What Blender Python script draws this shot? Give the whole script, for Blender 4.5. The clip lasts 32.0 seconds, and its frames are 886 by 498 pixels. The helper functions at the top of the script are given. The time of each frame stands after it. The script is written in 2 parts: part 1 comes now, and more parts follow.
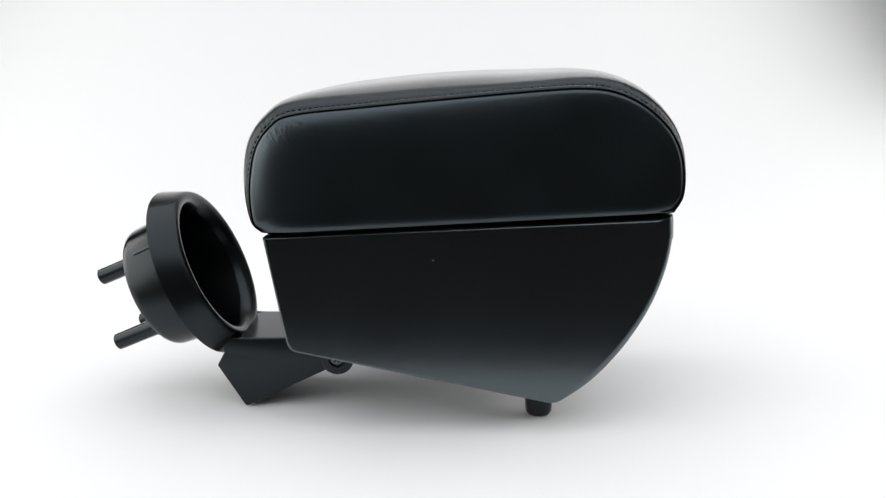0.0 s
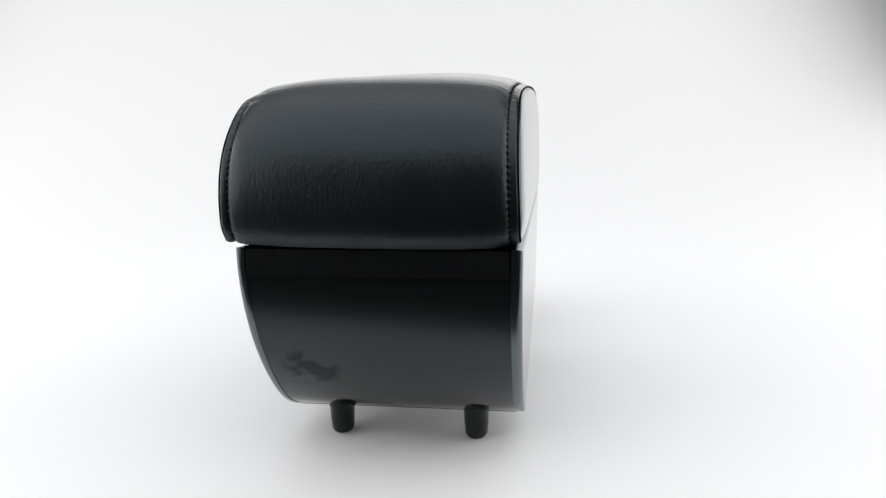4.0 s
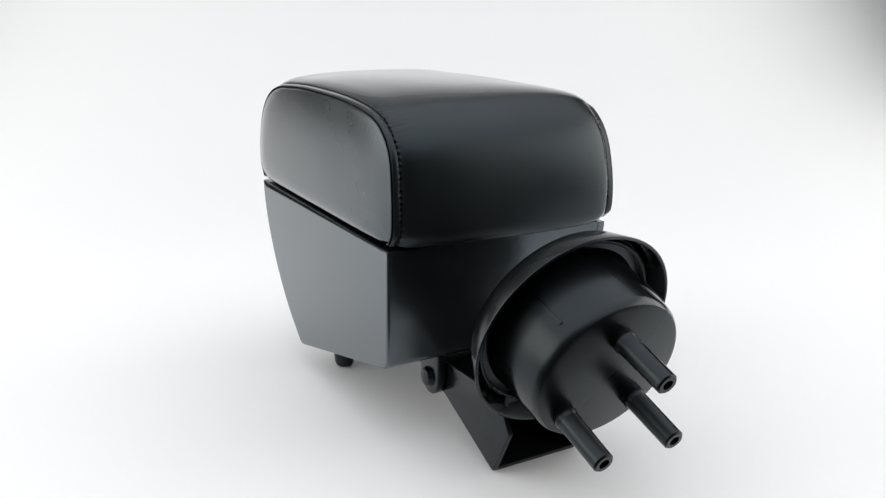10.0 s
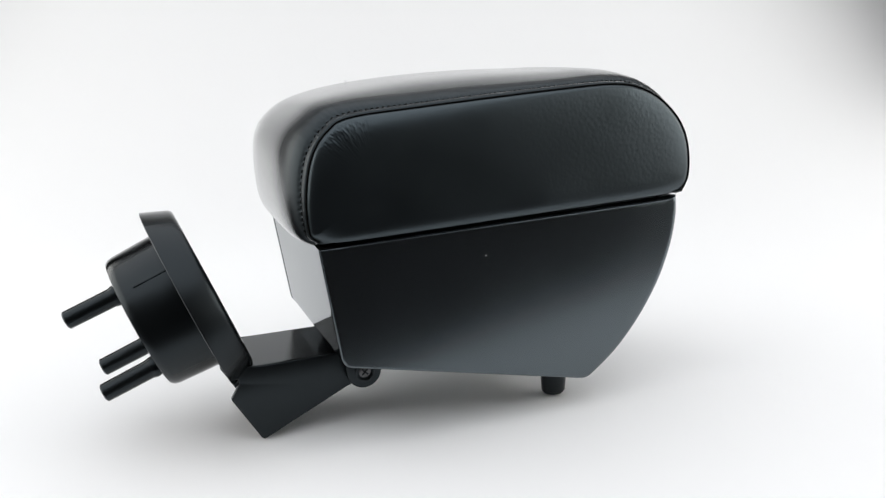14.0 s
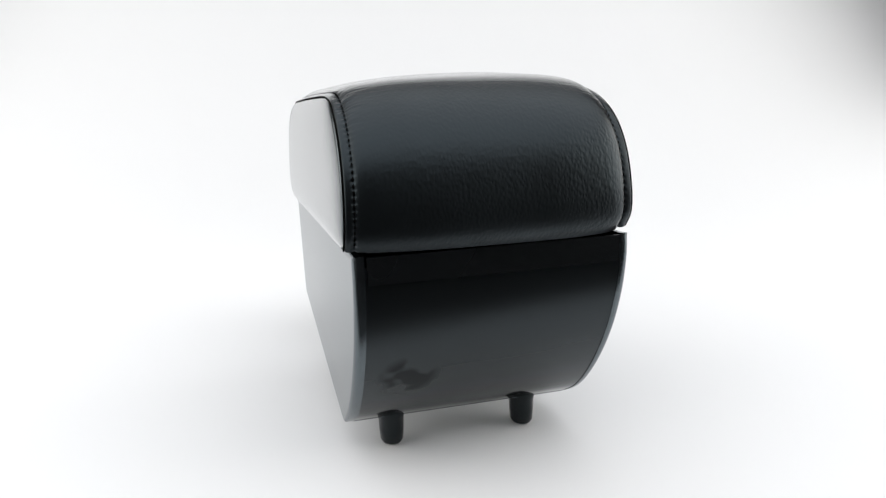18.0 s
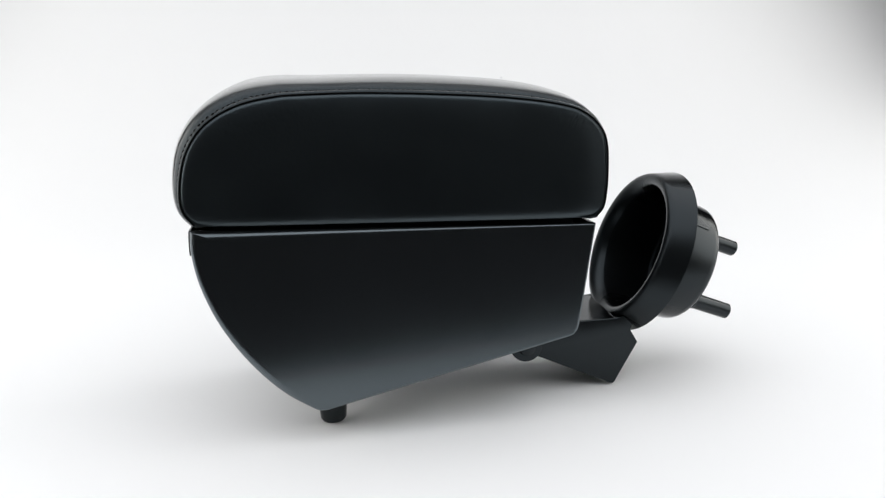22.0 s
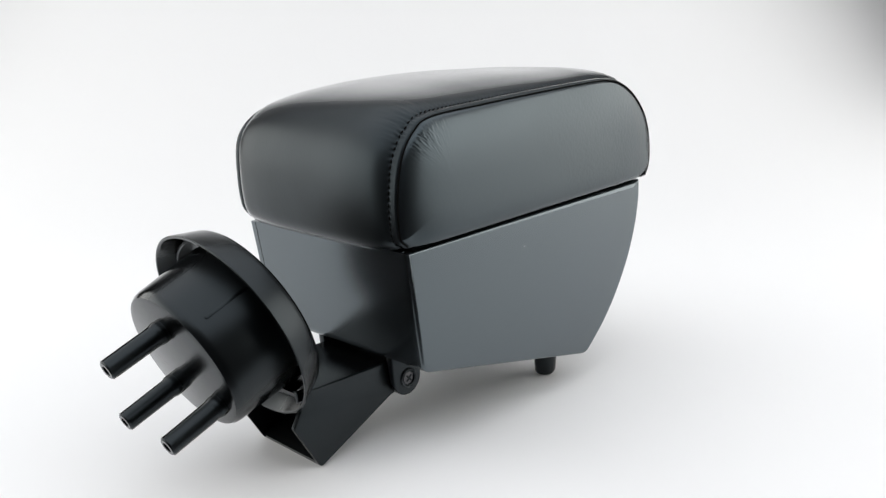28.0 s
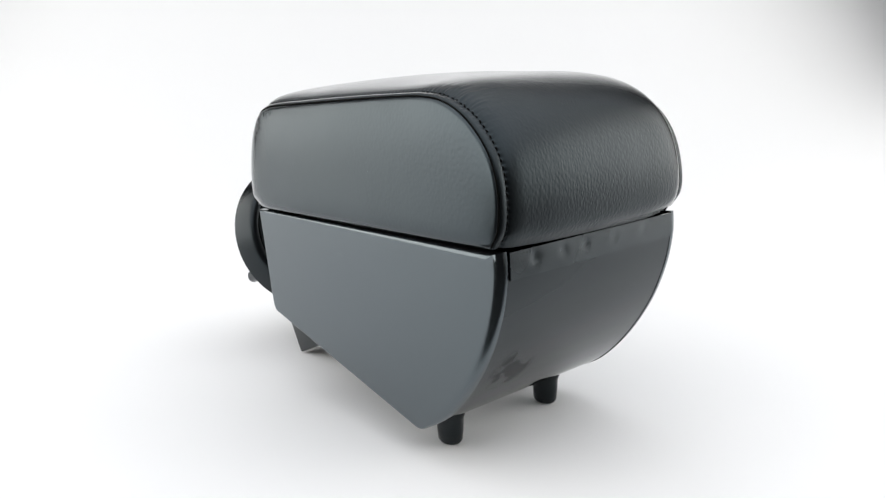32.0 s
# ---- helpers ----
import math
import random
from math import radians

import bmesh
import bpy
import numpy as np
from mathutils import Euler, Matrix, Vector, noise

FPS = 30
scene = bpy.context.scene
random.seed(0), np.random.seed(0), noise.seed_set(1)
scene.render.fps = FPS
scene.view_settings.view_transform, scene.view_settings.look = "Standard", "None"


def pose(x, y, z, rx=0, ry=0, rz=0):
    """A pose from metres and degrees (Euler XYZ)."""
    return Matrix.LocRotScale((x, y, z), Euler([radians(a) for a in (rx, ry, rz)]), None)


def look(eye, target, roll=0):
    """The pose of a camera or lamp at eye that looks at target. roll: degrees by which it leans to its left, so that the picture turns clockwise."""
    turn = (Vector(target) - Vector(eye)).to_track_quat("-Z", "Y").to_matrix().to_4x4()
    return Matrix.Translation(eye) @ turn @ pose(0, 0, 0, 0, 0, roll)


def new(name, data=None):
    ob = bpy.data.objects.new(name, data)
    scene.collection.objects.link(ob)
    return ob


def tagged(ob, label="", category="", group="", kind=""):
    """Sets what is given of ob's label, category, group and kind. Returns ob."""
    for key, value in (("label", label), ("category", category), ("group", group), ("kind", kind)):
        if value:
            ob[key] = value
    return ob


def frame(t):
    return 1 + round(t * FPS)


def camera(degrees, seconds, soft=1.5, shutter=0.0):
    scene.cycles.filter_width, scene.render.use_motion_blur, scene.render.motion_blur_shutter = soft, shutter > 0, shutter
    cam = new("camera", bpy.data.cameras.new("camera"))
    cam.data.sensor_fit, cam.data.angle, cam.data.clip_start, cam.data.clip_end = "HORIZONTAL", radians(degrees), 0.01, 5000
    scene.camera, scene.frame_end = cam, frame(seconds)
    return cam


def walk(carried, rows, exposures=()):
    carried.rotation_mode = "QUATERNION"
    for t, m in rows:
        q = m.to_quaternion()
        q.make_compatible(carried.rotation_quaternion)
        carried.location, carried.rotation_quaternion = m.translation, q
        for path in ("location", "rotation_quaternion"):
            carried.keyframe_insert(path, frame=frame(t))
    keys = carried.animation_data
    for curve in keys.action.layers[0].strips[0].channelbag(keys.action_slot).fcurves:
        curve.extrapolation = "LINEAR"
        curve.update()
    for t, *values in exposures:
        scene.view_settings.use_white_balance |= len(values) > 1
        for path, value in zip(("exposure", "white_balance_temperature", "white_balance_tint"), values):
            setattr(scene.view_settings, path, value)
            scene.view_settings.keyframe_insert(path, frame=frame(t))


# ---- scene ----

# The camera stands still before a slowly turning armrest.
EYE = Vector((0.0, -0.52, 0.2251))
PITCH, YAW = radians(13.78), radians(1.05)
VIEW = look(EYE, EYE + Vector((math.sin(YAW) * math.cos(PITCH), math.cos(YAW) * math.cos(PITCH), -math.sin(PITCH))), -1.44)
cam = camera(57.3, 32.0, soft=1.3)
STOPS = [(0.0, -0.03), (1.0, 0.08), (2.0, 0.02), (3.0, -0.03), (4.0, -0.09), (14.0, -0.09), (15.0, -0.03), (16.0, 0.08), (17.0, 0.02), (18.0, -0.03), (19.0, -0.09),
         (29.0, -0.09), (30.0, -0.04), (31.0, 0.08), (32.0, 0.02)]
walk(cam, [(0.0, VIEW), (32.0, VIEW)], [(t, v - 0.36) for t, v in STOPS])

TURN_AT_START, TURN_PERIOD = -3.78, 15.0212  # degrees, seconds per turn (clockwise from above)

# ---- light: a white sweep between two large soft lamps, one above and behind ----
world = bpy.data.worlds.new("studio_world")
scene.world = world
world.use_nodes = True
world.node_tree.nodes["Background"].inputs[0].default_value = (0.75, 0.85, 1.0, 1)
world.node_tree.nodes["Background"].inputs[1].default_value = 0.05


def soft_lamp(name, eye, target, width, height, watts, colour):
    data = bpy.data.lights.new(name, "AREA")
    data.shape, data.size, data.size_y = "RECTANGLE", width, height
    data.energy, data.color = watts, colour
    ob = new(name, data)
    ob.matrix_world = look(eye, target)
    return ob


soft_lamp("soft_lamp_left", (-1.25, -0.18, 0.46), (0, -0.18, 0.06), 1.80, 0.86, 18.0, (1.0, 0.974, 0.935))
soft_lamp("soft_lamp_right", (1.25, -0.02, 0.46), (0, -0.02, 0.06), 1.40, 0.86, 15.0, (1.0, 0.974, 0.935))
soft_lamp("soft_lamp_top", (-0.06, -0.44, 1.35), (-0.06, -0.46, 0), 2.9, 2.5, 48.0, (0.960, 0.968, 1.0))


# ---- materials ----
def material(name, colour, rough, metal=0.0):
    m = bpy.data.materials.new(name)
    m.use_nodes = True
    b = m.node_tree.nodes["Principled BSDF"]
    b.inputs["Base Color"].default_value = (*colour, 1)
    b.inputs["Roughness"].default_value = rough
    b.inputs["Metallic"].default_value = metal
    return m, m.node_tree.nodes, m.node_tree.links, b


def node(nodes, kind, **values):
    n = nodes.new(kind)
    for k, v in values.items():
        n.inputs[k.replace("_", " ")].default_value = v
    return n


def ramp(nodes, links, source, low, high, a, b):
    """Maps source from low..high to a..b."""
    r = nodes.new("ShaderNodeMapRange")
    for i, v in ((1, low), (2, high), (3, a), (4, b)):
        r.inputs[i].default_value = v
    links.new(source, r.inputs[0])
    return r.outputs[0]


def sheen(n, l, rough, low, smooth):
    """Satin surfaces turn glossier at a glancing view: from rough to smooth."""
    w = n.new("ShaderNodeLayerWeight")
    w.inputs[0].default_value = 0.5
    k = ramp(n, l, w.outputs["Facing"], low, 0.86, 0.0, 1.0)
    mix = n.new("ShaderNodeMix")
    l.new(k, mix.inputs[0])
    l.new(rough, mix.inputs[2])
    mix.inputs[3].default_value = smooth
    return mix.outputs[0]


def black_plastic(name, colour, rough, grain, ior=2.05):
    m, n, l, b = material(name, colour, rough)
    b.inputs["IOR"].default_value = ior
    b.inputs["Specular Tint"].default_value = (0.78, 0.92, 1.0, 1)
    co = n.new("ShaderNodeTexCoord")
    fine = node(n, "ShaderNodeTexNoise", Scale=1400.0, Detail=2.0)
    wide = node(n, "ShaderNodeTexNoise", Scale=14.0, Detail=2.0, Roughness=0.5)
    for t in (fine, wide):
        l.new(co.outputs["Object"], t.inputs["Vector"])
    l.new(sheen(n, l, ramp(n, l, wide.outputs[0], 0.15, 0.85, rough - 0.03, rough + 0.03), 0.4, 0.05), b.inputs["Roughness"])
    bump = node(n, "ShaderNodeBump", Strength=grain, Distance=0.0002)
    l.new(fine.outputs[0], bump.inputs["Height"])
    l.new(bump.outputs[0], b.inputs["Normal"])
    return m


def leather(name, colour, rough, grain, crease, patch_at, ior):
    """Satin black leather: pebbled grain that shows in a patch, and faint creases."""
    m, n, l, b = material(name, colour, rough)
    b.inputs["IOR"].default_value = ior
    b.inputs["Specular Tint"].default_value = (0.72, 0.90, 1.0, 1)
    co = n.new("ShaderNodeTexCoord")
    warp = node(n, "ShaderNodeTexNoise", Scale=260.0, Detail=2.0)
    l.new(co.outputs["Object"], warp.inputs["Vector"])
    bend = n.new("ShaderNodeVectorMath")
    bend.operation = "MULTIPLY_ADD"
    bend.inputs[1].default_value = (0.0016, 0.0016, 0.0016)
    l.new(warp.outputs["Color"], bend.inputs[0])
    l.new(co.outputs["Object"], bend.inputs[2])
    cells = node(n, "ShaderNodeTexVoronoi", Scale=600.0)
    cells.feature = "SMOOTH_F1"
    pull = n.new("ShaderNodeVectorMath")
    pull.operation = "MULTIPLY"
    pull.inputs[1].default_value = (0.85, 1.25, 0.75)
    l.new(bend.outputs[0], pull.inputs[0])
    l.new(pull.outputs[0], cells.inputs["Vector"])
    far = n.new("ShaderNodeVectorMath")
    far.operation = "DISTANCE"
    far.inputs[1].default_value = patch_at
    l.new(co.outputs["Object"], far.inputs[0])
    soft = node(n, "ShaderNodeTexNoise", Scale=34.0, Detail=3.0, Roughness=0.5)
    l.new(co.outputs["Object"], soft.inputs["Vector"])
    near = ramp(n, l, far.outputs["Value"], 0.045, 0.12, 1.0, 0.12)
    patchy = ramp(n, l, soft.outputs[0], 0.35, 0.65, 0.55, 1.0)
    amount = n.new("ShaderNodeMath")
    amount.operation = "MULTIPLY"
    l.new(near, amount.inputs[0])
    l.new(patchy, amount.inputs[1])
    height = n.new("ShaderNodeMath")
    height.operation = "MULTIPLY"
    l.new(cells.outputs[0], height.inputs[0])
    l.new(amount.outputs[0], height.inputs[1])
    b1 = node(n, "ShaderNodeBump", Strength=grain, Distance=0.0005)
    l.new(height.outputs[0], b1.inputs["Height"])
    b3 = node(n, "ShaderNodeBump", Strength=crease, Distance=0.002)
    l.new(soft.outputs[0], b3.inputs["Height"])
    l.new(b1.outputs[0], b3.inputs["Normal"])
    l.new(b3.outputs[0], b.inputs["Normal"])
    l.new(sheen(n, l, ramp(n, l, soft.outputs[0], 0.3, 0.7, rough - 0.035, rough + 0.035), 0.5, 0.16), b.inputs["Roughness"])
    w = n.new("ShaderNodeLayerWeight")
    w.inputs[0].default_value = 0.5
    l.new(ramp(n, l, w.outputs["Facing"], 0.66, 0.90, 0.0, 0.70), b.inputs["Coat Weight"])
    b.inputs["Coat Roughness"].default_value = 0.16
    b.inputs["Coat IOR"].default_value = 1.7
    return m


PLASTIC = black_plastic("black_satin_plastic", (0.0060, 0.0065, 0.0070), 0.24, 0.06, 2.14)
MATTE = black_plastic("black_moulded_plastic", (0.0026, 0.0029, 0.0032), 0.33, 0.06, 1.46)
STRIP = black_plastic("black_strip_plastic", (0.0060, 0.0065, 0.0070), 0.27, 0.10, 1.60)
RUBBER = black_plastic("black_rubber", (0.004, 0.004, 0.004), 0.55, 0.3, 1.45)
LEATHER = leather("black_leather", (0.0036, 0.0040, 0.0044), 0.43, 0.46, 0.05, (0.140, 0.010, 0.172), 1.50)
LEATHER_SIDE = leather("black_side_leather", (0.0036, 0.0040, 0.0044), 0.34, 0.30, 0.035, (0.105, 0.0, 0.185), 1.74)
THREAD = material("black_thread", (0.003, 0.003, 0.003), 0.9)[0]
# Near-black and dull: stands for the shade down in the seam groove.
SEAM_SHADE = material("matte_black_seam_shade", (0.003, 0.003, 0.003), 0.95)[0]
for m in (THREAD, SEAM_SHADE):
    m.node_tree.nodes["Principled BSDF"].inputs["Specular IOR Level"].default_value = 0.1
STEEL = material("dark_screw_steel", (0.12, 0.12, 0.125), 0.35, 1.0)[0]
LINT = material("white_lint", (0.7, 0.72, 0.75), 0.9)[0]


def paper(name, colour, rough):
    m, n, l, b = material(name, colour, rough)
    co = n.new("ShaderNodeTexCoord")
    a = node(n, "ShaderNodeTexNoise", Scale=3.0, Detail=3.0)
    f = node(n, "ShaderNodeTexNoise", Scale=900.0, Detail=2.0)
    for t in (a, f):
        l.new(co.outputs["Object"], t.inputs["Vector"])
    mix = n.new("ShaderNodeMixRGB")
    mix.inputs[1].default_value = (*[c * 0.985 for c in colour], 1)
    mix.inputs[2].default_value = (*colour, 1)
    l.new(a.outputs[0], mix.inputs[0])
    l.new(mix.outputs[0], b.inputs["Base Color"])
    bump = node(n, "ShaderNodeBump", Strength=0.05, Distance=0.0003)
    l.new(f.outputs[0], bump.inputs["Height"])
    l.new(bump.outputs[0], b.inputs["Normal"])
    return m


WHITE = paper("white_backdrop_paper", (0.855, 0.865, 0.87), 0.75)
DARK_WALL = paper("dark_grey_wall_paint", (0.05, 0.05, 0.052), 0.8)


# ---- mesh helpers ----
def finish(bm, angle=35):
    bmesh.ops.remove_doubles(bm, verts=bm.verts, dist=1e-6)
    bmesh.ops.recalc_face_normals(bm, faces=bm.faces)
    for f in bm.faces:
        f.smooth = True
    for e in bm.edges:
        e.smooth = len(e.link_faces) == 2 and e.calc_face_angle(0) < radians(angle)


def part(name, bm, mat, parent=None, label="", angle=35, local=None):
    """Links a bmesh as one mesh object under a thing or a part."""
    finish(bm, angle)
    me = bpy.data.meshes.new(name)
    bm.to_mesh(me)
    bm.free()
    me.materials.append(mat)
    ob = new(name, me)
    if parent:
        ob.parent = parent
    if local:
        ob.matrix_basis = local
    return tagged(ob, label)


def grid(rows, closed=False):
    """A sheet of quads through rows of points of equal length."""
    bm = bmesh.new()
    vs = [[bm.verts.new(p) for p in r] for r in rows]
    for a, b in zip(vs, vs[1:]):
        k = len(a)
        for i in range(k if closed else k - 1):
            j = (i + 1) % k
            bm.faces.new((a[i], a[j], b[j], b[i]))
    return bm, vs


def prism(outline, y0, y1, bevel=0.0, segments=3):
    """An outline in x, z drawn out from y0 to y1, with rounded edges."""
    bm = bmesh.new()
    a = [bm.verts.new((x, y0, z)) for x, z in outline]
    b = [bm.verts.new((x, y1, z)) for x, z in outline]
    bm.faces.new(a)
    bm.faces.new(b[::-1])
    k = len(a)
    for i in range(k):
        bm.faces.new((a[i], b[i], b[(i + 1) % k], a[(i + 1) % k]))
    bmesh.ops.recalc_face_normals(bm, faces=bm.faces)
    if bevel:
        edges = [e for e in bm.edges if e.calc_face_angle(0) > radians(20)]
        bmesh.ops.bevel(bm, geom=edges, offset=bevel, segments=segments, profile=0.5, affect="EDGES", clamp_overlap=True)
    return bm


def lathe(profile, segments=72, m=None):
    """Turns (r, w) round the local z axis (w along z)."""
    bm = bmesh.new()
    rings = []
    for r, w in profile:
        if r < 1e-7:
            rings.append([bm.verts.new((0, 0, w))])
        else:
            rings.append([bm.verts.new((r * math.cos(a), r * math.sin(a), w)) for a in (math.tau * i / segments for i in range(segments))])
    for a, b in zip(rings, rings[1:]):
        for i in range(segments):
            j = (i + 1) % segments
            if len(a) == 1 and len(b) > 1:
                bm.faces.new((a[0], b[i], b[j]))
            elif len(b) == 1 and len(a) > 1:
                bm.faces.new((a[i], b[0], a[j]))
            elif len(a) > 1:
                bm.faces.new((a[i], b[i], b[j], a[j]))
    if m:
        bm.transform(m)
    return bm


def spline(points, steps):
    """A smooth line through the points (Catmull-Rom with even spacing)."""
    ps = [Vector(p) for p in points]
    ps = [2 * ps[0] - ps[1]] + ps + [2 * ps[-1] - ps[-2]]
    dense = []
    for i in range(1, len(ps) - 2):
        p0, p1, p2, p3 = ps[i - 1:i + 3]
        for k in range(24):
            t = k / 24
            dense.append(0.5 * (2 * p1 + (p2 - p0) * t + (2 * p0 - 5 * p1 + 4 * p2 - p3) * t * t + (3 * p1 - p0 - 3 * p2 + p3) * t ** 3))
    dense.append(ps[-2])
    run = [0.0]
    for a, b in zip(dense, dense[1:]):
        run.append(run[-1] + (b - a).length)
    out, j = [], 0
    for k in range(steps + 1):
        d = run[-1] * k / steps
        while j < len(run) - 2 and run[j + 1] < d:
            j += 1
        f = (d - run[j]) / max(run[j + 1] - run[j], 1e-9)
        out.append(dense[j].lerp(dense[j + 1], f))
    return out


def rounded(points, radius, steps=5):
    """A closed outline with its corners rounded; radius: one number or one a corner."""
    k, out = len(points), []
    for i, p in enumerate(points):
        r = radius[i] if isinstance(radius, (list, tuple)) else radius
        p, a, b = Vector(p), Vector(points[i - 1]), Vector(points[(i + 1) % k])
        if r <= 0:
            out.append(tuple(p))
            continue
        da, db = (a - p).normalized(), (b - p).normalized()
        for s in range(steps + 1):
            t = s / steps
            q0, q1 = p + da * r, p + db * r
            out.append(tuple(q0.lerp(p, t).lerp(p.lerp(q1, t), t)))
    return out


# ---- the studio: one white sheet from the floor up the back, in a dark room ----
def make_sweep():
    """The sheet rises behind the armrest; its side edges curl away backwards, a bend added to darken the upper
    corners.
    """
    line = [(-0.215, -0.60)] + [(-0.165 - 0.05 * math.cos(a), -0.05 + 0.05 * math.sin(a)) for a in np.linspace(0, radians(90), 13)]
    line += [(0.0, 0.0), (0.35, 0.0)]
    y, z, steps, run = 0.35, 0.0, 40, 1.45
    for i in range(steps):
        u = (i + 0.5) / steps
        a = radians(90) * u * u * (3 - 2 * u)
        y, z = y + run / steps * math.cos(a), z + run / steps * math.sin(a)
        line.append((y, z))
    line.append((y, 2.3))

    def curl(d):
        return d * d if d < 0.6 else 0.6 * (2 * d - 0.6)

    rows = []
    for y, z in line:
        up = min(1.0, max(0.0, (y - 0.5) / 0.5))
        up = up * up * (3 - 2 * up)
        rows.append([(x, y + up * (0.62 * curl(max(0.0, x - 0.38)) + 0.55 * curl(max(0.0, -0.62 - x))), z) for x in np.linspace(-1.5, 1.5, 61)])
    bm, _ = grid(rows)
    bmesh.ops.recalc_face_normals(bm, faces=bm.faces)
    ext = bmesh.ops.extrude_face_region(bm, geom=bm.faces[:])
    for v in [g for g in ext["geom"] if isinstance(g, bmesh.types.BMVert)]:
        v.co.z -= 0.003
        v.co.y += 0.003
    ob = part("backdrop", bm, WHITE, angle=50)
    return tagged(ob, "seamless white paper sweep under and behind the armrest", "backdrop", kind="structure")


def slab(name, label, lo, hi, category, mat=DARK_WALL):
    bm = bmesh.new()
    bmesh.ops.create_cube(bm, size=1)
    for v in bm.verts:
        v.co = Vector([(l + h) / 2 + c * (h - l) for l, h, c in zip(lo, hi, v.co)])
    return tagged(part(name, bm, mat), label, category, kind="structure")


make_sweep()
slab("floor", "plain dark grey studio floor", (-2.6, -2.6, -0.85), (2.6, 2.4, -0.75), "floor")
slab("platform", "plain dark grey platform under the white sweep", (-1.5, -0.165, -0.75), (1.5, 1.10, -0.0045), "platform")
slab("wall_north", "plain dark grey studio wall behind the sweep", (-2.6, 2.4, -0.85), (2.6, 2.5, 2.6), "wall")
slab("wall_south", "plain dark grey studio wall behind the camera", (-2.6, -2.7, -0.85), (2.6, -2.6, 2.6), "wall")
slab("wall_east", "plain dark grey studio side wall", (2.6, -2.7, -0.85), (2.7, 2.5, 2.6), "wall")
slab("wall_west", "plain dark grey studio side wall", (-2.7, -2.7, -0.85), (-2.6, 2.5, 2.6), "wall")
slab("ceiling", "plain dark grey studio ceiling", (-2.7, -2.7, 2.6), (2.7, 2.5, 2.7), "ceiling")

# ---- the armrest: x runs from the cup holder to the hinge, y across, z up from its feet ----
armrest = tagged(new("armrest"), "black leather padded armrest with plastic box and cup holder, on white", "armrest")
MID = -0.0033       # the middle of the box
HALF = 0.0708        # half its width at the rim
WALL = 0.0055

FRONT_TOP, BACK_TOP = (-0.0900, 0.1235), (0.1414, 0.1328)
FRONT_LOW, TIP = (-0.0802, 0.0550), (0.0770, 0.0200)
BACK_CURVE = spline([TIP, (0.0966, 0.0325), (0.1152, 0.0530), (0.1300, 0.0770), (0.1388, 0.1005), (0.1420, 0.1200), BACK_TOP], 26)


def low_corner():
    return rounded([FRONT_TOP, FRONT_LOW, TIP], [0, 0.0055, 0], 6)[1:-1]


def box_outline():
    """The side of the box: front edge, slanting bottom, round back."""
    a, b = Vector(BACK_TOP), Vector(FRONT_TOP)
    tip = rounded([low_corner()[-1], TIP, tuple(BACK_CURVE[3])], [0, 0.0050, 0], 6)[1:-1]
    return [FRONT_TOP] + low_corner() + tip + [tuple(p) for p in BACK_CURVE[2:]] + [tuple(a.lerp(b, k)) for k in (0.04, 0.96)]


def taper(bm):
    """The box narrows a little towards its bottom."""
    for v in bm.verts:
        k = 1 - (0.012 if v.co.y < MID else 0.028) * max(0.0, (0.130 - v.co.z) / 0.11)
        v.co.y = MID + (v.co.y - MID) * k


def inset(line, d):
    """Moves an open x, z line to its left by d."""
    out = []
    for i, p in enumerate(line):
        a, b = Vector(line[max(i - 1, 0)]), Vector(line[min(i + 1, len(line) - 1)])
        t = (b - a).normalized()
        out.append((p[0] - t.y * d, p[1] + t.x * d))
    return out


def panel(line, thick, y0, y1, proud=0.0):
    """A bent panel along an x, z line, between y0 and y1."""
    outer = inset(line, -proud)
    inner = inset(line, thick)
    rows = [[(p[0], y, p[1]) for p in outer + inner[::-1]] for y in np.linspace(y0, y1, 9)]
    bm, vs = grid(rows, closed=True)
    bm.faces.new(vs[0])
    bm.faces.new(vs[-1][::-1])
    return bm


def rounded_side(outline, y_in, y_out):
    """A side panel whose outer edge is rounded, widely at front and back, tightly at rim and bottom."""
    k, s = len(outline), 1 if y_out > y_in else -1
    pts = [Vector(p) for p in outline]
    moves, radii = [], []
    for i, p in enumerate(pts):
        a, b = (p - pts[i - 1]).normalized(), (pts[(i + 1) % k] - p).normalized()
        n1, n2 = Vector((-a.y, a.x)), Vector((-b.y, b.x))
        front = p.x < -0.078 and p.y < 0.1236
        back = p.x > 0.079 and p.y < 0.1329 and (p - Vector(BACK_TOP)).length < 0.13
        wide = min(1.0, max(0.0, (p.x - 0.079) / 0.014)) if back else 0.25 * front
        radii.append(0.0011 + 0.0031 * wide)
        if i == 0:
            moves.append((n2 * 0.0019 + n1 * 0.0011) / 0.0019)
        elif (p - Vector(BACK_TOP)).length < 1e-5:
            moves.append((n1 * 0.0042 + n2 * 0.0011) / 0.0042)
        else:
            moves.append((n1 + n2) / max(0.35, 1 + n1.dot(n2)))
    rows = [[(p.x, y_in, p.y) for p in pts]]
    for step in range(7):
        t = radians(90) * step / 6
        rows.append([((p + m * r * (1 - math.cos(t))).x, y_out - s * r * (1 - math.sin(t)), (p + m * r * (1 - math.cos(t))).y)
                     for p, m, r in zip(pts, moves, radii)])
    rows.append([((p + m * (r + 0.0006)).x, y_out, (p + m * (r + 0.0006)).y) for p, m, r in zip(pts, moves, radii)])
    bm, vs = grid(rows, closed=True)
    bm.faces.new(vs[0])
    bm.faces.new(vs[-1][::-1])
    return bm


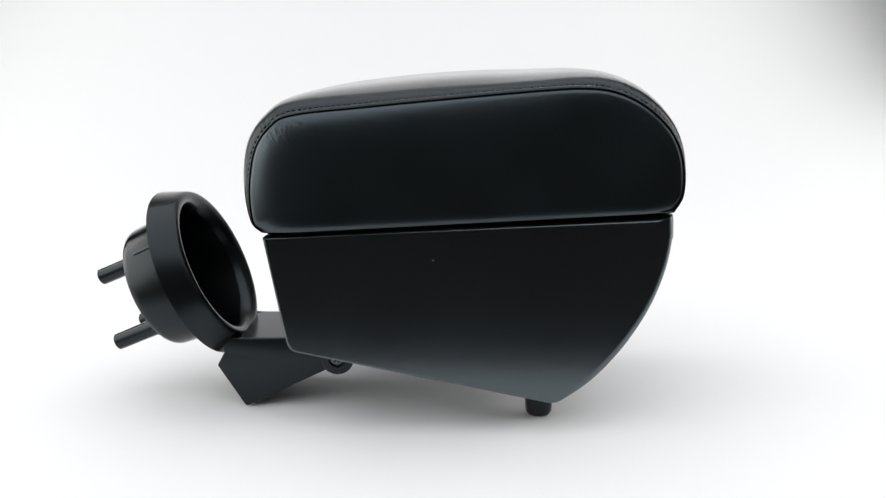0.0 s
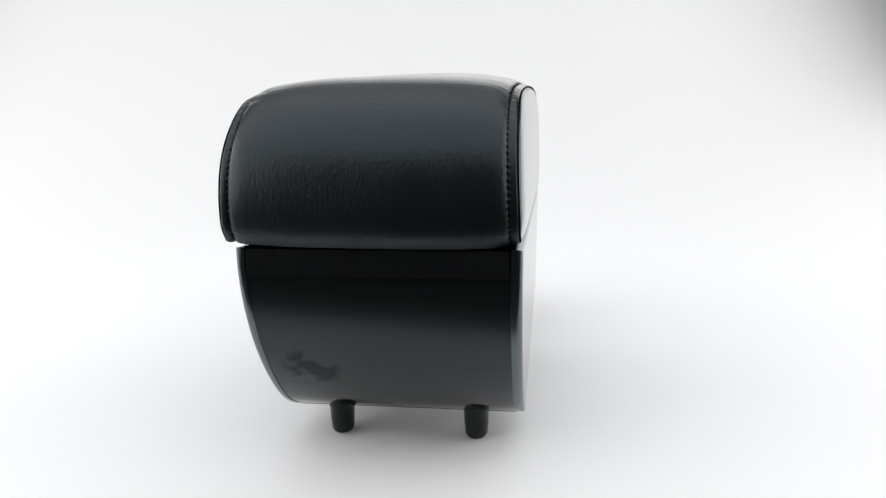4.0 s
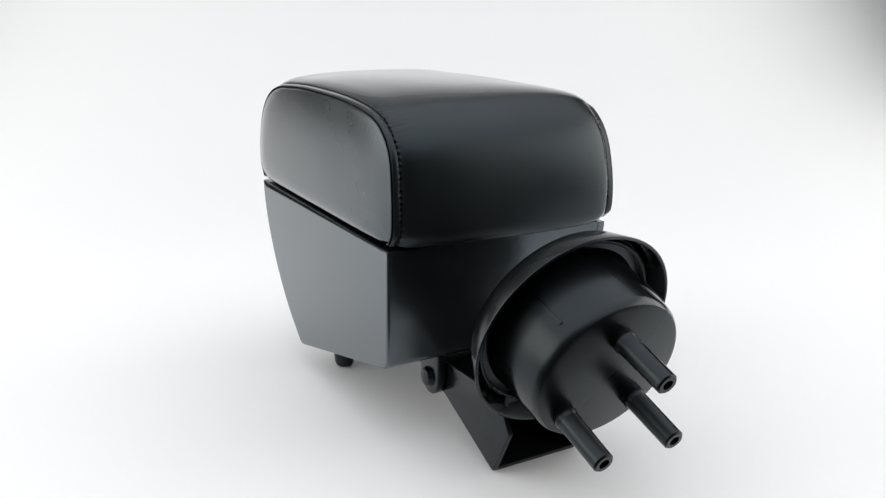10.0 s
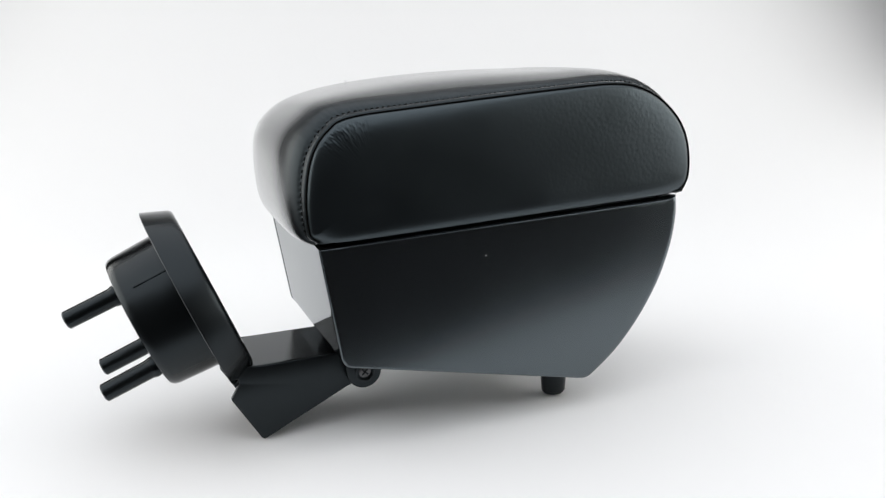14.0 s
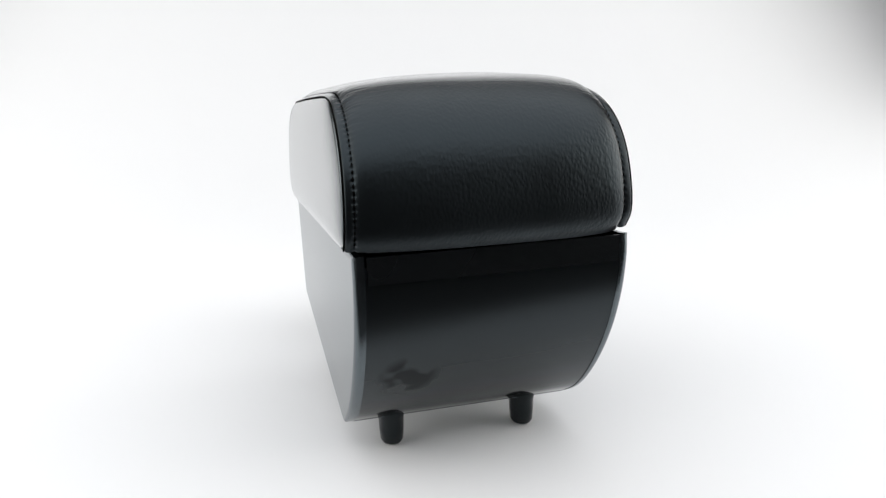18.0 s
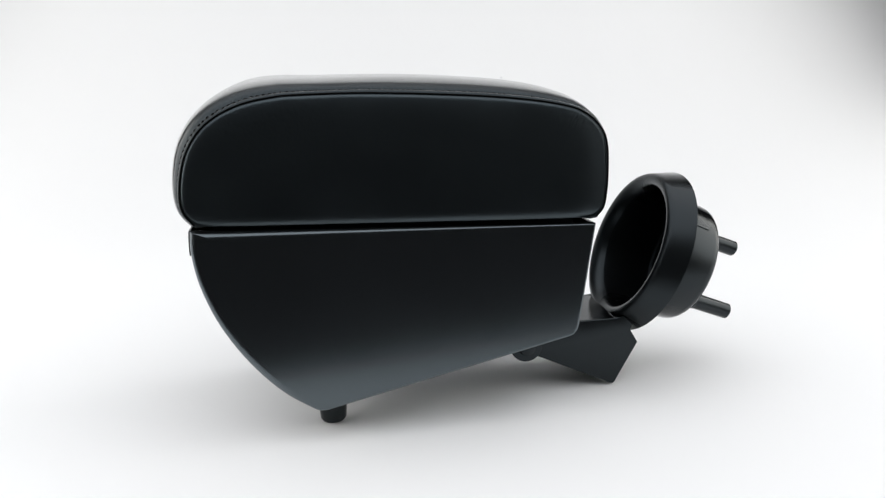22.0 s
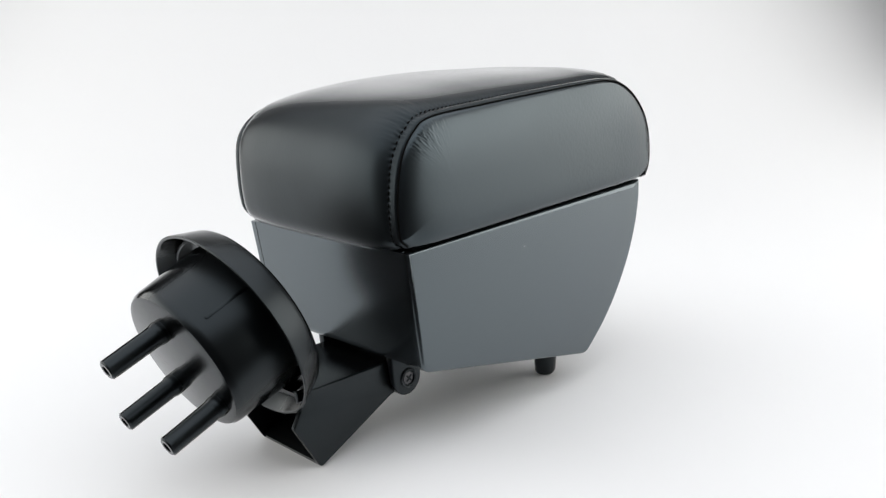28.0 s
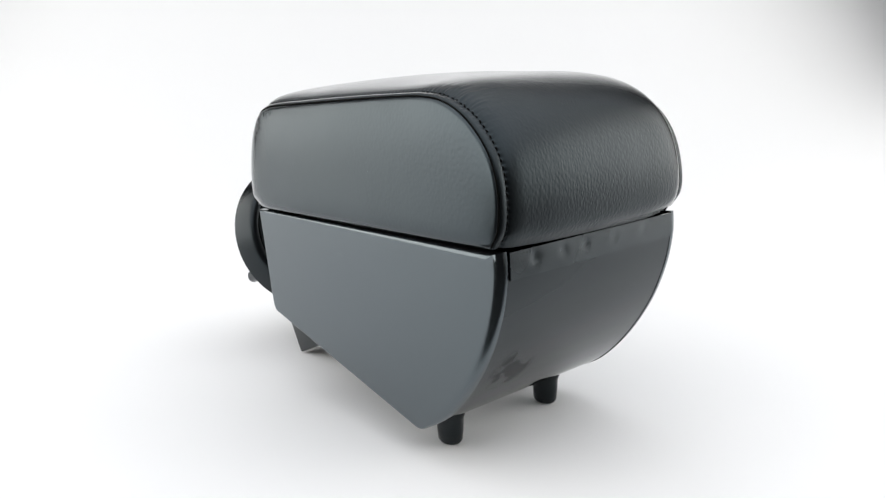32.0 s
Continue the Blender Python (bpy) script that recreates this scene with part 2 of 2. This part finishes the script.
def make_hinge(parent, lo, hi):
    """A thin strip over the hinge, dented, with an uneven lower edge."""
    front, back = [], []
    for y in np.linspace(lo, hi, 70):
        a, b = [], []
        low = 0.1186 + 0.0007 * noise.noise((y * 130, 2.0, 5.0)) + 0.0004 * noise.noise((y * 420, 7.0, 1.0))
        for j in range(11):
            z = 0.1322 + (low - 0.1322) * j / 10
            x = 0.1421 - 0.9 * (z - 0.121) ** 2 / 0.012 * 0.06
            dent = 0.0
            for f, g in ((0.13, 1.0), (0.29, 0.8), (0.42, 1.0), (0.60, 0.7), (0.80, 0.5)):
                c = lo + (hi - lo) * f
                dent += g * math.exp(-((y - c) / 0.0026) ** 2 - ((z - 0.1268) / 0.0030) ** 2)
            x += 0.0009 - 0.0005 * dent + 0.0002 * noise.noise((y * 60, z * 60, 3.0))
            a.append((x, y, z))
            b.append((x - 0.0010, y, z))
        front.append(a)
        back.append(b)
    bm, vs = grid([f + b[::-1] for f, b in zip(front, back)], closed=True)
    bm.faces.new(vs[0])
    bm.faces.new(vs[-1][::-1])
    return part("hinge_strip", bm, STRIP, parent, "dented black hinge strip with an uneven edge", angle=60)


def make_box():
    box = part("storage_box", *bottom_panel(), armrest, "black satin plastic storage box")
    outline = box_outline()
    for s in (-1, 1):
        shift = 0.0015 if s > 0 else 0.0
        y_out, y_in = MID + s * HALF + shift, MID + s * (HALF - WALL) + shift
        bm = rounded_side(outline, y_in, y_out)
        taper(bm)
        part("side_panel", bm, PLASTIC, box, angle=30)
    lo, hi = MID - HALF + WALL, MID + HALF - WALL + 0.0015
    front = [FRONT_TOP] + low_corner()[:4]
    bm = panel(front, 0.003, lo, hi, -0.0002)
    taper(bm)
    part("front_panel", bm, PLASTIC, box)
    back = [tuple(p) for p in BACK_CURVE if p.y < 0.1325]
    bm = panel(back, 0.003, lo, hi, -0.0003)
    taper(bm)
    part("back_panel", bm, BACK_PLASTIC, box, "black plastic back with dull smudges")
    make_hinge(box, lo + 0.0010, hi - 0.0010)
    return box


def bottom_panel():
    line = low_corner()[3:] + [TIP]
    bm = panel(line, 0.003, MID - HALF + WALL, MID + HALF - WALL + 0.0015, -0.0002)
    taper(bm)
    return bm, PLASTIC


def smudged():
    """The back's plastic with a few dull smudges low on one side."""
    m = black_plastic("smudged_black_plastic", (0.0040, 0.0044, 0.0048), 0.29, 0.06, 1.52)
    n, l = m.node_tree.nodes, m.node_tree.links
    b = n["Principled BSDF"]
    old = b.inputs["Roughness"].links[0].from_socket
    co = n.new("ShaderNodeTexCoord")
    away = n.new("ShaderNodeVectorMath")
    away.operation = "DISTANCE"
    away.inputs[1].default_value = (0.119, -0.045, 0.062)
    l.new(co.outputs["Object"], away.inputs[0])
    near = ramp(n, l, away.outputs["Value"], 0.012, 0.018, 1.0, 0.0)
    spots = node(n, "ShaderNodeTexNoise", Scale=80.0, Detail=1.0)
    l.new(co.outputs["Object"], spots.inputs["Vector"])
    mask = ramp(n, l, spots.outputs[0], 0.46, 0.57, 0.0, 0.8)
    mul = n.new("ShaderNodeMath")
    mul.operation = "MULTIPLY"
    l.new(near, mul.inputs[0])
    l.new(mask, mul.inputs[1])
    add = n.new("ShaderNodeMath")
    add.operation = "ADD"
    l.new(old, add.inputs[0])
    l.new(ramp(n, l, mul.outputs[0], 0.0, 1.0, 0.0, 0.25), add.inputs[1])
    add.use_clamp = True
    l.new(ramp(n, l, mul.outputs[0], 0.0, 1.0, 0.5, 0.2), b.inputs["Specular IOR Level"])
    l.new(add.outputs[0], b.inputs["Roughness"])
    return m


BACK_PLASTIC = smudged()
box = make_box()

# ---- the padded lid ----
SEAM_A, SEAM_B = -0.0760, 0.0691     # the two seams, across the pad
LINE_A = [(-0.0900, 0.1268), (-0.0952, 0.1330), (-0.0957, 0.1530), (-0.0912, 0.1735), (-0.0820, 0.1864), (-0.0690, 0.1930),
          (-0.0300, 0.1966), (0.0263, 0.2008), (0.0700, 0.2036), (0.0900, 0.2042), (0.1054, 0.2025), (0.1188, 0.1972), (0.1300, 0.1892), (0.1386, 0.1796),
          (0.1438, 0.1688), (0.1460, 0.1560), (0.1453, 0.1440), (0.1408, 0.1355)]
LINE_B = [(-0.0905, 0.1270), (-0.0956, 0.1350), (-0.0972, 0.1560), (-0.0954, 0.1745), (-0.0866, 0.1864), (-0.0700, 0.1940),
          (-0.0300, 0.2000), (0.0350, 0.2042), (0.0785, 0.2046), (0.0937, 0.2036), (0.1091, 0.2006), (0.1227, 0.1947), (0.1332, 0.1862),
          (0.1410, 0.1735), (0.1450, 0.1570), (0.1446, 0.1440), (0.1390, 0.1355)]
STEPS = 700
STITCH = 6.4           # steps from one stitch to the next
EDGE_A, EDGE_B = spline(LINE_A, STEPS), spline(LINE_B, STEPS)


def rise(d):
    """Height of the leather at d metres from the seam: a gap, a raised band, a stitched furrow."""
    ks = [(0.0, -0.0020), (0.0004, -0.0010), (0.0010, 0.0002), (0.0024, 0.0005), (0.0034, 0.0005), (0.0042, 0.0002), (0.0049, -0.0003),
          (0.0056, 0.0000), (0.0070, 0.0004), (0.0110, 0.0005), (0.02, 0.0)]
    for (a, u), (b, v) in zip(ks, ks[1:]):
        if d <= b:
            return u + (v - u) * (d - a) / (b - a)
    return 0.0


def crown(i):
    """How far the pad swells between its seams, along its length."""
    f = i / STEPS
    top = math.exp(-((f - 0.50) / 0.29) ** 4)
    return 0.0026 * math.sin(math.pi * min(1, max(0, f))) ** 0.6 + 0.0030 * top - 0.0020 * math.exp(-((f - 0.66) / 0.12) ** 2)


def hole(i, d):
    """The pits between two stitches, where the thread goes under."""
    if abs(d - 0.0049) > 0.0025:
        return 0.0
    along = (abs(i / STITCH - math.floor(i / STITCH) - 0.5)) * STITCH * 0.00053
    flat = 0.45 + 0.55 * math.exp(-((i / STEPS - 0.48) / 0.30) ** 6)
    return 0.0012 * flat * math.exp(-((d - 0.0049) / 0.0008) ** 2 - (along / 0.0008) ** 2)


def pucker(i, d, y, rear=1.1, fine=110):
    """Small folds across the seam, where it bends round the pad's corners."""
    f = i / STEPS
    bend = math.exp(-((f - 0.205) / 0.045) ** 2) + rear * math.exp(-((f - 0.76) / 0.055) ** 2)
    reach = min(1, max(0, (d - 0.0012) / 0.003)) * math.exp(-max(0, d - 0.004) / 0.0065)
    if bend * reach < 0.01:
        return 0.0
    wave = noise.noise((i * 0.24 * (1 + fine / 900), d * fine, y * 9)) + 0.7 * noise.noise((i * 0.45, d * (130 + fine), 8.1))
    return (0.00075 if y < 0 else 0.00050) * bend * reach * wave


def pad_point(i, y):
    a, b = EDGE_A[i], EDGE_B[i]
    k = (y - SEAM_A) / (SEAM_B - SEAM_A)
    p = a.lerp(b, k)
    j0, j1 = max(i - 1, 0), min(i + 1, STEPS)
    t = (EDGE_A[j1].lerp(EDGE_B[j1], k) - EDGE_A[j0].lerp(EDGE_B[j0], k)).normalized()
    n = Vector((-t.y, t.x))
    d = min(y - SEAM_A, SEAM_B - y)
    w = (1 - k) * min(1.0, max(0.0, (i / STEPS - 0.40) / 0.3))
    h = crown(i) * (1 - abs(2 * k - 1) ** 2.6) + (0.0044 - 0.0009 * w) * (1 - math.exp(-max(0, d - 0.004) / (0.0105 + 0.0065 * w))) + rise(d) - hole(i, d) + pucker(i, d, y)
    h -= 0.0014 * math.exp(-((i / STEPS - 0.197) / 0.065) ** 2) * (1 - (2 * k - 1) ** 2)
    f, soft = i / STEPS, 1 - math.exp(-max(0, d - 0.003) / 0.008)
    h += soft * (0.0050 * (1 - k) * math.exp(-((f - 0.15) / 0.13) ** 2) + 0.0032 * k * math.exp(-((f - 0.83) / 0.15) ** 2) + 0.0038 * (1 - k) ** 2 * math.exp(-((f - 0.78) / 0.14) ** 2))
    q = p + n * h
    return Vector((q.x, y, q.y)), Vector((n.x, 0, n.y))


def across():
    near = [0.0, 0.0003, 0.0006, 0.0009, 0.0013, 0.0017, 0.0022, 0.0030, 0.0037, 0.0043, 0.0049, 0.0056, 0.0064, 0.0074, 0.009, 0.011, 0.0135, 0.017, 0.021]
    mid = np.linspace(SEAM_A + 0.026, SEAM_B - 0.026, 16)
    return [SEAM_A + d for d in near] + list(mid) + [SEAM_B - d for d in near[::-1]]


def skew(bm):
    """The pad is narrower at its front, and its seams lean inward with height."""
    for v in bm.verts:
        x, y, z = v.co
        k = min(1.0, max(0.0, (y - SEAM_A) / (SEAM_B - SEAM_A)))
        s = min(1.0, max(0.0, (x + 0.095) / 0.24))
        lean = min(1.0, max(-0.5, (z - 0.165) / 0.045))
        edge_a = -0.0734 - 0.0036 * s - 0.0004 * s ** 6 + 0.0012 * lean
        lean = min(1.0, max(0.0, (z - 0.148) / 0.055))
        edge_b = 0.0682 - 0.0004 * s - (0.0006 + 0.0014 * s) * lean
        v.co.y = y + (1 - k) * (edge_a - SEAM_A) + k * (edge_b - SEAM_B)


def make_strip(parent):
    """The leather over the top, front and back of the pad, tucked under at its ends."""
    ys = across()
    rows = []
    for i, dx in ((0, 0.012), (0, 0.004)):
        rows.append([(pad_point(i, y)[0] + Vector((dx, 0, -0.0006 if dx < 0.01 else 0.001))) for y in ys])
    rows += [[pad_point(i, y)[0] for y in ys] for i in range(STEPS + 1)]
    for dx in (-0.004, -0.012):
        rows.append([(pad_point(STEPS, y)[0] + Vector((dx, 0, -0.0006 if dx > -0.01 else 0.001))) for y in ys])
    bm, _ = grid(rows)
    skew(bm)
    return part("top_cover", bm, LEATHER, parent, "smooth black leather over top, front and back", angle=180)


def make_side(parent, edge, seam, s):
    """A leather side panel, swelling out between its seam and the lid's bottom."""
    loop = list(edge)
    a, b = edge[-1], edge[0]
    loop += [a.lerp(b, k / 90) for k in range(1, 90)]
    border = np.array([tuple(p) for p in edge[::2]])
    down = Vector((a.y - b.y, b.x - a.x)).normalized()
    rings = 26
    rows = [[(p.x, seam - s * 0.003, p.y) for p in loop]]
    for k in range(rings + 1):
        f = 0.96 * (k / rings) ** 1.8
        row = []
        for n, p in enumerate(loop):
            zc = 0.163 + 0.03 * (p.x - 0.02)
            c = Vector((min(max(p.x, -0.058), 0.104), zc))
            q = p.lerp(c, f)
            inward = float(np.sqrt(((border - (q.x, q.y)) ** 2).sum(1).min())) if k or n > STEPS else 0.0
            far = min(1.0, max(0.0, (q.x + 0.095) / 0.24))
            low = abs((q - a).dot(down))
            if s < 0:
                most = 0.0066 - 0.0046 * far
            else:
                most = 0.0026 - 0.0002 * far
            swell = most * (1 - math.exp(-inward / 0.0085)) - min(0.0022, inward) * math.exp(-low / 0.0026) - 0.0017 * math.exp(-(inward / 0.0014) ** 2)
            swell -= (0.0003 if s < 0 else 0.0014) * math.exp(-max(0.0, q.x + 0.095) / 0.015) * (1 - math.exp(-inward / 0.003))
            fold = (0.60 if s < 0 else 0.4) * pucker(n, inward, seam, 0.13, 520) if n <= STEPS else 0.0
            row.append((q.x, seam + s * (swell + fold), q.y))
        rows.append(row)
    bm, vs = grid(rows, closed=True)
    bm.faces.new(vs[-1])
    skew(bm)
    return part("side_cover", bm, LEATHER_SIDE, parent, "black leather side panel, wrinkled near its corners", angle=180)


def make_stitches(parent, s):
    """A row of short thread stitches beside the seam."""
    y = SEAM_A + 0.0049 if s < 0 else SEAM_B - 0.0049
    bm = bmesh.new()
    unit = bmesh.new()
    bmesh.ops.create_uvsphere(unit, u_segments=6, v_segments=4, radius=1)
    k = 1
    while k * STITCH < STEPS - 4:
        i = round(k * STITCH)
        (p, n), (q, _) = pad_point(i - 1, y), pad_point(i + 1, y)
        t = (q - p).normalized()
        m = Matrix((t, n.cross(t), n)).transposed().to_4x4()
        m.translation = p.lerp(q, 0.5) + n * 0.0002
        m = m @ Matrix.Diagonal((0.00105, 0.00052, 0.00045, 1))
        vs = [bm.verts.new(m @ v.co) for v in unit.verts]
        for f in unit.faces:
            bm.faces.new([vs[v.index] for v in f.verts])
        k += 1
    unit.free()
    skew(bm)
    ob = part("stitching", bm, THREAD, parent, "row of black thread stitches", angle=180)
    return tagged(ob, kind="stuff")


def make_seam_shade(parent, edge, seam, s):
    """A thin near-black tube along the seam, added for the shade in its groove."""
    rows = []
    for i in range(0, STEPS + 1, 4):
        j0, j1 = max(i - 2, 0), min(i + 2, STEPS)
        t = (edge[j1] - edge[j0]).normalized()
        n = Vector((-t.y, t.x))
        row = []
        for k in range(6):
            a = math.tau * k / 6
            q = edge[i] + n * (-0.0007 + 0.0004 * math.sin(a))
            row.append((q.x, seam - s * (0.0001 + 0.0004 * math.cos(a)), q.y))
        rows.append(row)
    bm, _ = grid(rows, closed=True)
    skew(bm)
    return part("seam", bm, SEAM_SHADE, parent, "thin dark line standing for the shade in the seam groove", angle=180)


def make_lid():
    lo, hi = SEAM_A + 0.004, SEAM_B - 0.004
    base = prism([(-0.0790, 0.1205), (0.1300, 0.1302), (0.1300, 0.1390), (-0.0790, 0.1310)], lo + 0.006, hi - 0.006, 0.0008, 2)
    lid = part("lid", base, MATTE, armrest, "padded leather lid, closed on the box")
    make_strip(lid)
    make_side(lid, EDGE_A, SEAM_A, -1)
    make_side(lid, EDGE_B, SEAM_B, 1)
    make_seam_shade(lid, EDGE_A, SEAM_A, -1)
    make_seam_shade(lid, EDGE_B, SEAM_B, 1)
    make_stitches(lid, -1)
    make_stitches(lid, 1)
    return lid


lid = make_lid()


# ---- feet ----
def make_feet():
    for y in (MID - 0.0410, MID + 0.0410):
        bm = lathe([(0, 0.0), (0.0028, 0.0003), (0.0054, 0.0014), (0.0065, 0.0034), (0.0069, 0.010), (0.0072, 0.0175), (0.0082, 0.0205), (0.0082, 0.026), (0, 0.026)], 32,
                   pose(0.0694, y, 0) @ Matrix.Diagonal((1.25, 1.05, 1, 1)))
        part("foot", bm, RUBBER, armrest, "stubby black rubber foot peg")


make_feet()

# ---- the arm that carries the cup holder ----
ARM_Y, ARM_HALF = -0.0030, 0.0285
PIVOT = (-0.0582, 0.0357)


def make_arm():
    outline = rounded([(-0.1210, 0.0004), (-0.1378, 0.0295), (-0.1325, 0.0385), (-0.1345, 0.0500), (-0.1215, 0.0478), (-0.0560, 0.0478), (-0.0475, 0.0360), (-0.0560, 0.0270), (-0.0660, 0.0262)],
                      [0.0025, 0.0012, 0.001, 0, 0.004, 0.004, 0.006, 0.006, 0.003], 4)
    arm = part("cup_arm", prism([(-0.1330, 0.0478), (-0.0580, 0.0478), (-0.0580, 0.0450), (-0.1320, 0.0450)], ARM_Y - ARM_HALF + 0.0024, ARM_Y + ARM_HALF - 0.0024),
               MATTE, armrest, "black plastic arm, open beneath the cup holder")
    for s in (-1, 1):
        y0, y1 = sorted((ARM_Y + s * ARM_HALF, ARM_Y + s * (ARM_HALF - 0.0025)))
        bm = prism(outline, y0, y1)
        edges = [e for e in bm.edges if all(abs(v.co.y - (ARM_Y + s * ARM_HALF)) < 1e-6 for v in e.verts)]
        bmesh.ops.bevel(bm, geom=edges, offset=0.0010, segments=3, profile=0.5, affect="EDGES", clamp_overlap=True)
        part("arm_side", bm, MATTE, arm, angle=30)
    low = [(-0.1205, 0.0008), (-0.0660, 0.0266), (-0.0672, 0.0290), (-0.1217, 0.0032)]
    part("arm_bottom", prism(low, ARM_Y - ARM_HALF + 0.0024, ARM_Y + ARM_HALF - 0.0024), MATTE, arm)
    return arm


def make_lug(s):
    """A rounded lug under the box, through which the arm is screwed."""
    r = 0.0108
    pts = [(PIVOT[0] + r * math.cos(a), PIVOT[1] + r * math.sin(a)) for a in np.linspace(radians(185), radians(365), 20)]
    pts = [(PIVOT[0] - r - 0.002, 0.0535)] + pts + [(PIVOT[0] + r + 0.002, 0.0500)]
    y0, y1 = sorted((ARM_Y + s * (ARM_HALF + 0.0004), ARM_Y + s * (ARM_HALF + 0.0058)))
    bm = prism(pts, y0, y1, 0.0009, 3)
    lug = part("pivot_lug", bm, MATTE, box, angle=30)
    face = ARM_Y + s * (ARM_HALF + 0.0058)
    turn = pose(PIVOT[0], face, PIVOT[1], -s * 90, 0, 0)
    if s < 0:
        ring = lathe([(0.0062, -0.0005), (0.0062, 0.0006), (0.0056, 0.0010), (0.0048, 0.0008), (0.0046, -0.0004)], 32, turn)
        part("screw_collar", ring, MATTE, lug)
        head = lathe([(0, 0.0009), (0.0022, 0.0008), (0.0036, 0.0004), (0.0041, -0.0004), (0.0041, -0.002)], 32, turn)
        part("screw_head", head, STEEL, lug, "dark steel cross-head screw")
        # No slots are cut: two raised black bars stand for their shade.
        for rz in (45, 135):
            bm = bmesh.new()
            bmesh.ops.create_cube(bm, size=1)
            bm.transform(turn @ pose(0, 0, 0.0010, 0, 0, rz) @ Matrix.Diagonal((0.0052, 0.0010, 0.0003, 1)))
            part("screw_slot_shade", bm, RUBBER, lug)
    else:
        knob = lathe([(0, 0.0042), (0.0030, 0.0040), (0.0052, 0.0030), (0.0060, 0.0014), (0.0062, -0.0005)], 32, turn)
        part("pivot_cap", knob, MATTE, lug, "rounded black pin cap")


arm = make_arm()
make_lug(-1)
make_lug(1)

# ---- the cup holder: its own axis points away from the box and down ----
LEAN = radians(21.5)
AXIS = Vector((-math.cos(LEAN), 0, -math.sin(LEAN)))
UP = Vector((-math.sin(LEAN), 0, math.cos(LEAN)))
CUP_Y, CUP_U = -0.0033, 0.1362
CUP = Matrix((UP.cross(AXIS) * -1, UP, AXIS)).transposed().to_4x4()
if CUP.to_3x3().determinant() < 0:
    CUP = Matrix((UP.cross(AXIS), UP, AXIS)).transposed().to_4x4()
CUP.translation = UP * CUP_U + Vector((0, CUP_Y, 0))
RIM_AT = CUP @ Vector((0, 0, 0.105))
CUP = Matrix.Translation(RIM_AT) @ Matrix.Rotation(radians(0.9), 4, "Z") @ Matrix.Translation(-RIM_AT) @ CUP   # it sits a little askew


def make_cup():
    grow = pose(0, 0, 0) @ Matrix.Diagonal((1.014, 1.014, 1, 1))
    body = [(0, 0.1428), (0.0366, 0.1428), (0.0390, 0.1422), (0.0403, 0.1405), (0.0409, 0.1378), (0.0420, 0.1210), (0.0427, 0.1060), (0.0434, 0.1040),
            (0.0412, 0.1035), (0.0405, 0.1070), (0.0382, 0.1388), (0.0366, 0.1403), (0, 0.1403)]
    inner = CUP @ pose(-0.0009, 0, 0) @ grow
    cup = part("cup_holder", lathe(body, 96, inner), MATTE, armrest, "round black plastic cup holder, empty, tipped on its side")
    flange = [(0.0412, 0.1045), (0.0425, 0.1005), (0.0440, 0.0982), (0.0455, 0.0968), (0.0475, 0.0961), (0.0492, 0.0961), (0.0506, 0.0967), (0.0516, 0.0980),
              (0.0524, 0.1000), (0.0571, 0.1120), (0.0572, 0.1127), (0.0566, 0.1131), (0.0557, 0.1130), (0.0551, 0.1122), (0.0515, 0.1018), (0.0508, 0.1008),
              (0.0503, 0.1012), (0.0500, 0.1050), (0.0490, 0.1054), (0.0484, 0.1050), (0.0482, 0.1014), (0.0440, 0.1020), (0.0430, 0.1050)]
    part("rim", lathe(flange, 112, CUP @ Matrix.Diagonal((1.004, 1.004, 1, 1))), MATTE, cup, "wide black rim with a hollow skirt")
    for deg in (44, 136):
        bm = prism(rounded([(-0.0009, 0.106), (0.0009, 0.106), (0.0009, 0.1330), (-0.0009, 0.1330)], 0.0005, 3), 0.0400, 0.0431, 0.0003, 2)
        for v in bm.verts:
            v.co.y -= (v.co.z - 0.106) * 0.045
        bm.transform(inner @ pose(0, 0, 0, 0, 0, deg - 90))
        part("rib", bm, MATTE, cup)
    for x, y in ((-0.0012, 0.0212), (0.0196, -0.0203), (-0.0226, -0.0203)):
        tube = [(0.0026, 0.170), (0.0027, 0.1755), (0.0045, 0.1755), (0.0054, 0.1747), (0.0056, 0.1482), (0.0058, 0.1474), (0.0062, 0.1464), (0.0063, 0.1448), (0.0061, 0.1440), (0.0062, 0.1425)]
        bm = lathe([(0, 0.170)] + tube, 28, CUP @ pose(x, y, 0))
        part("tube", bm, MATTE, cup, "hollow black plastic peg")
        ring = lathe([(0.0062, 0.1406), (0.0062, 0.1388), (0.0056, 0.1384), (0.0044, 0.1384), (0.0040, 0.1388), (0.0040, 0.1404)], 28, CUP @ pose(x, y, 0))
        part("boss", ring, MATTE, cup)
    return cup


make_cup()


# ---- lint ----
def make_lint():
    for p, r in (((0.0074, -0.07385, 0.1093), 0.00035), ((-0.045, 0.020, 0.2077), 0.0005)):
        bm = bmesh.new()
        bmesh.ops.create_icosphere(bm, subdivisions=1, radius=r)
        for v in bm.verts:
            v.co = Vector((v.co.x * 1.3, v.co.y * 0.8, v.co.z)) + Vector(p)
        part("lint", bm, LINT, armrest, "tiny white speck of lint")


make_lint()


def motions():
    """The armrest turns evenly about the upright axis."""
    rows = [(t / 2, pose(0, 0, 0, 0, 0, TURN_AT_START - 360 * (t / 2) / TURN_PERIOD)) for t in range(65)]
    walk(armrest, rows)


motions()
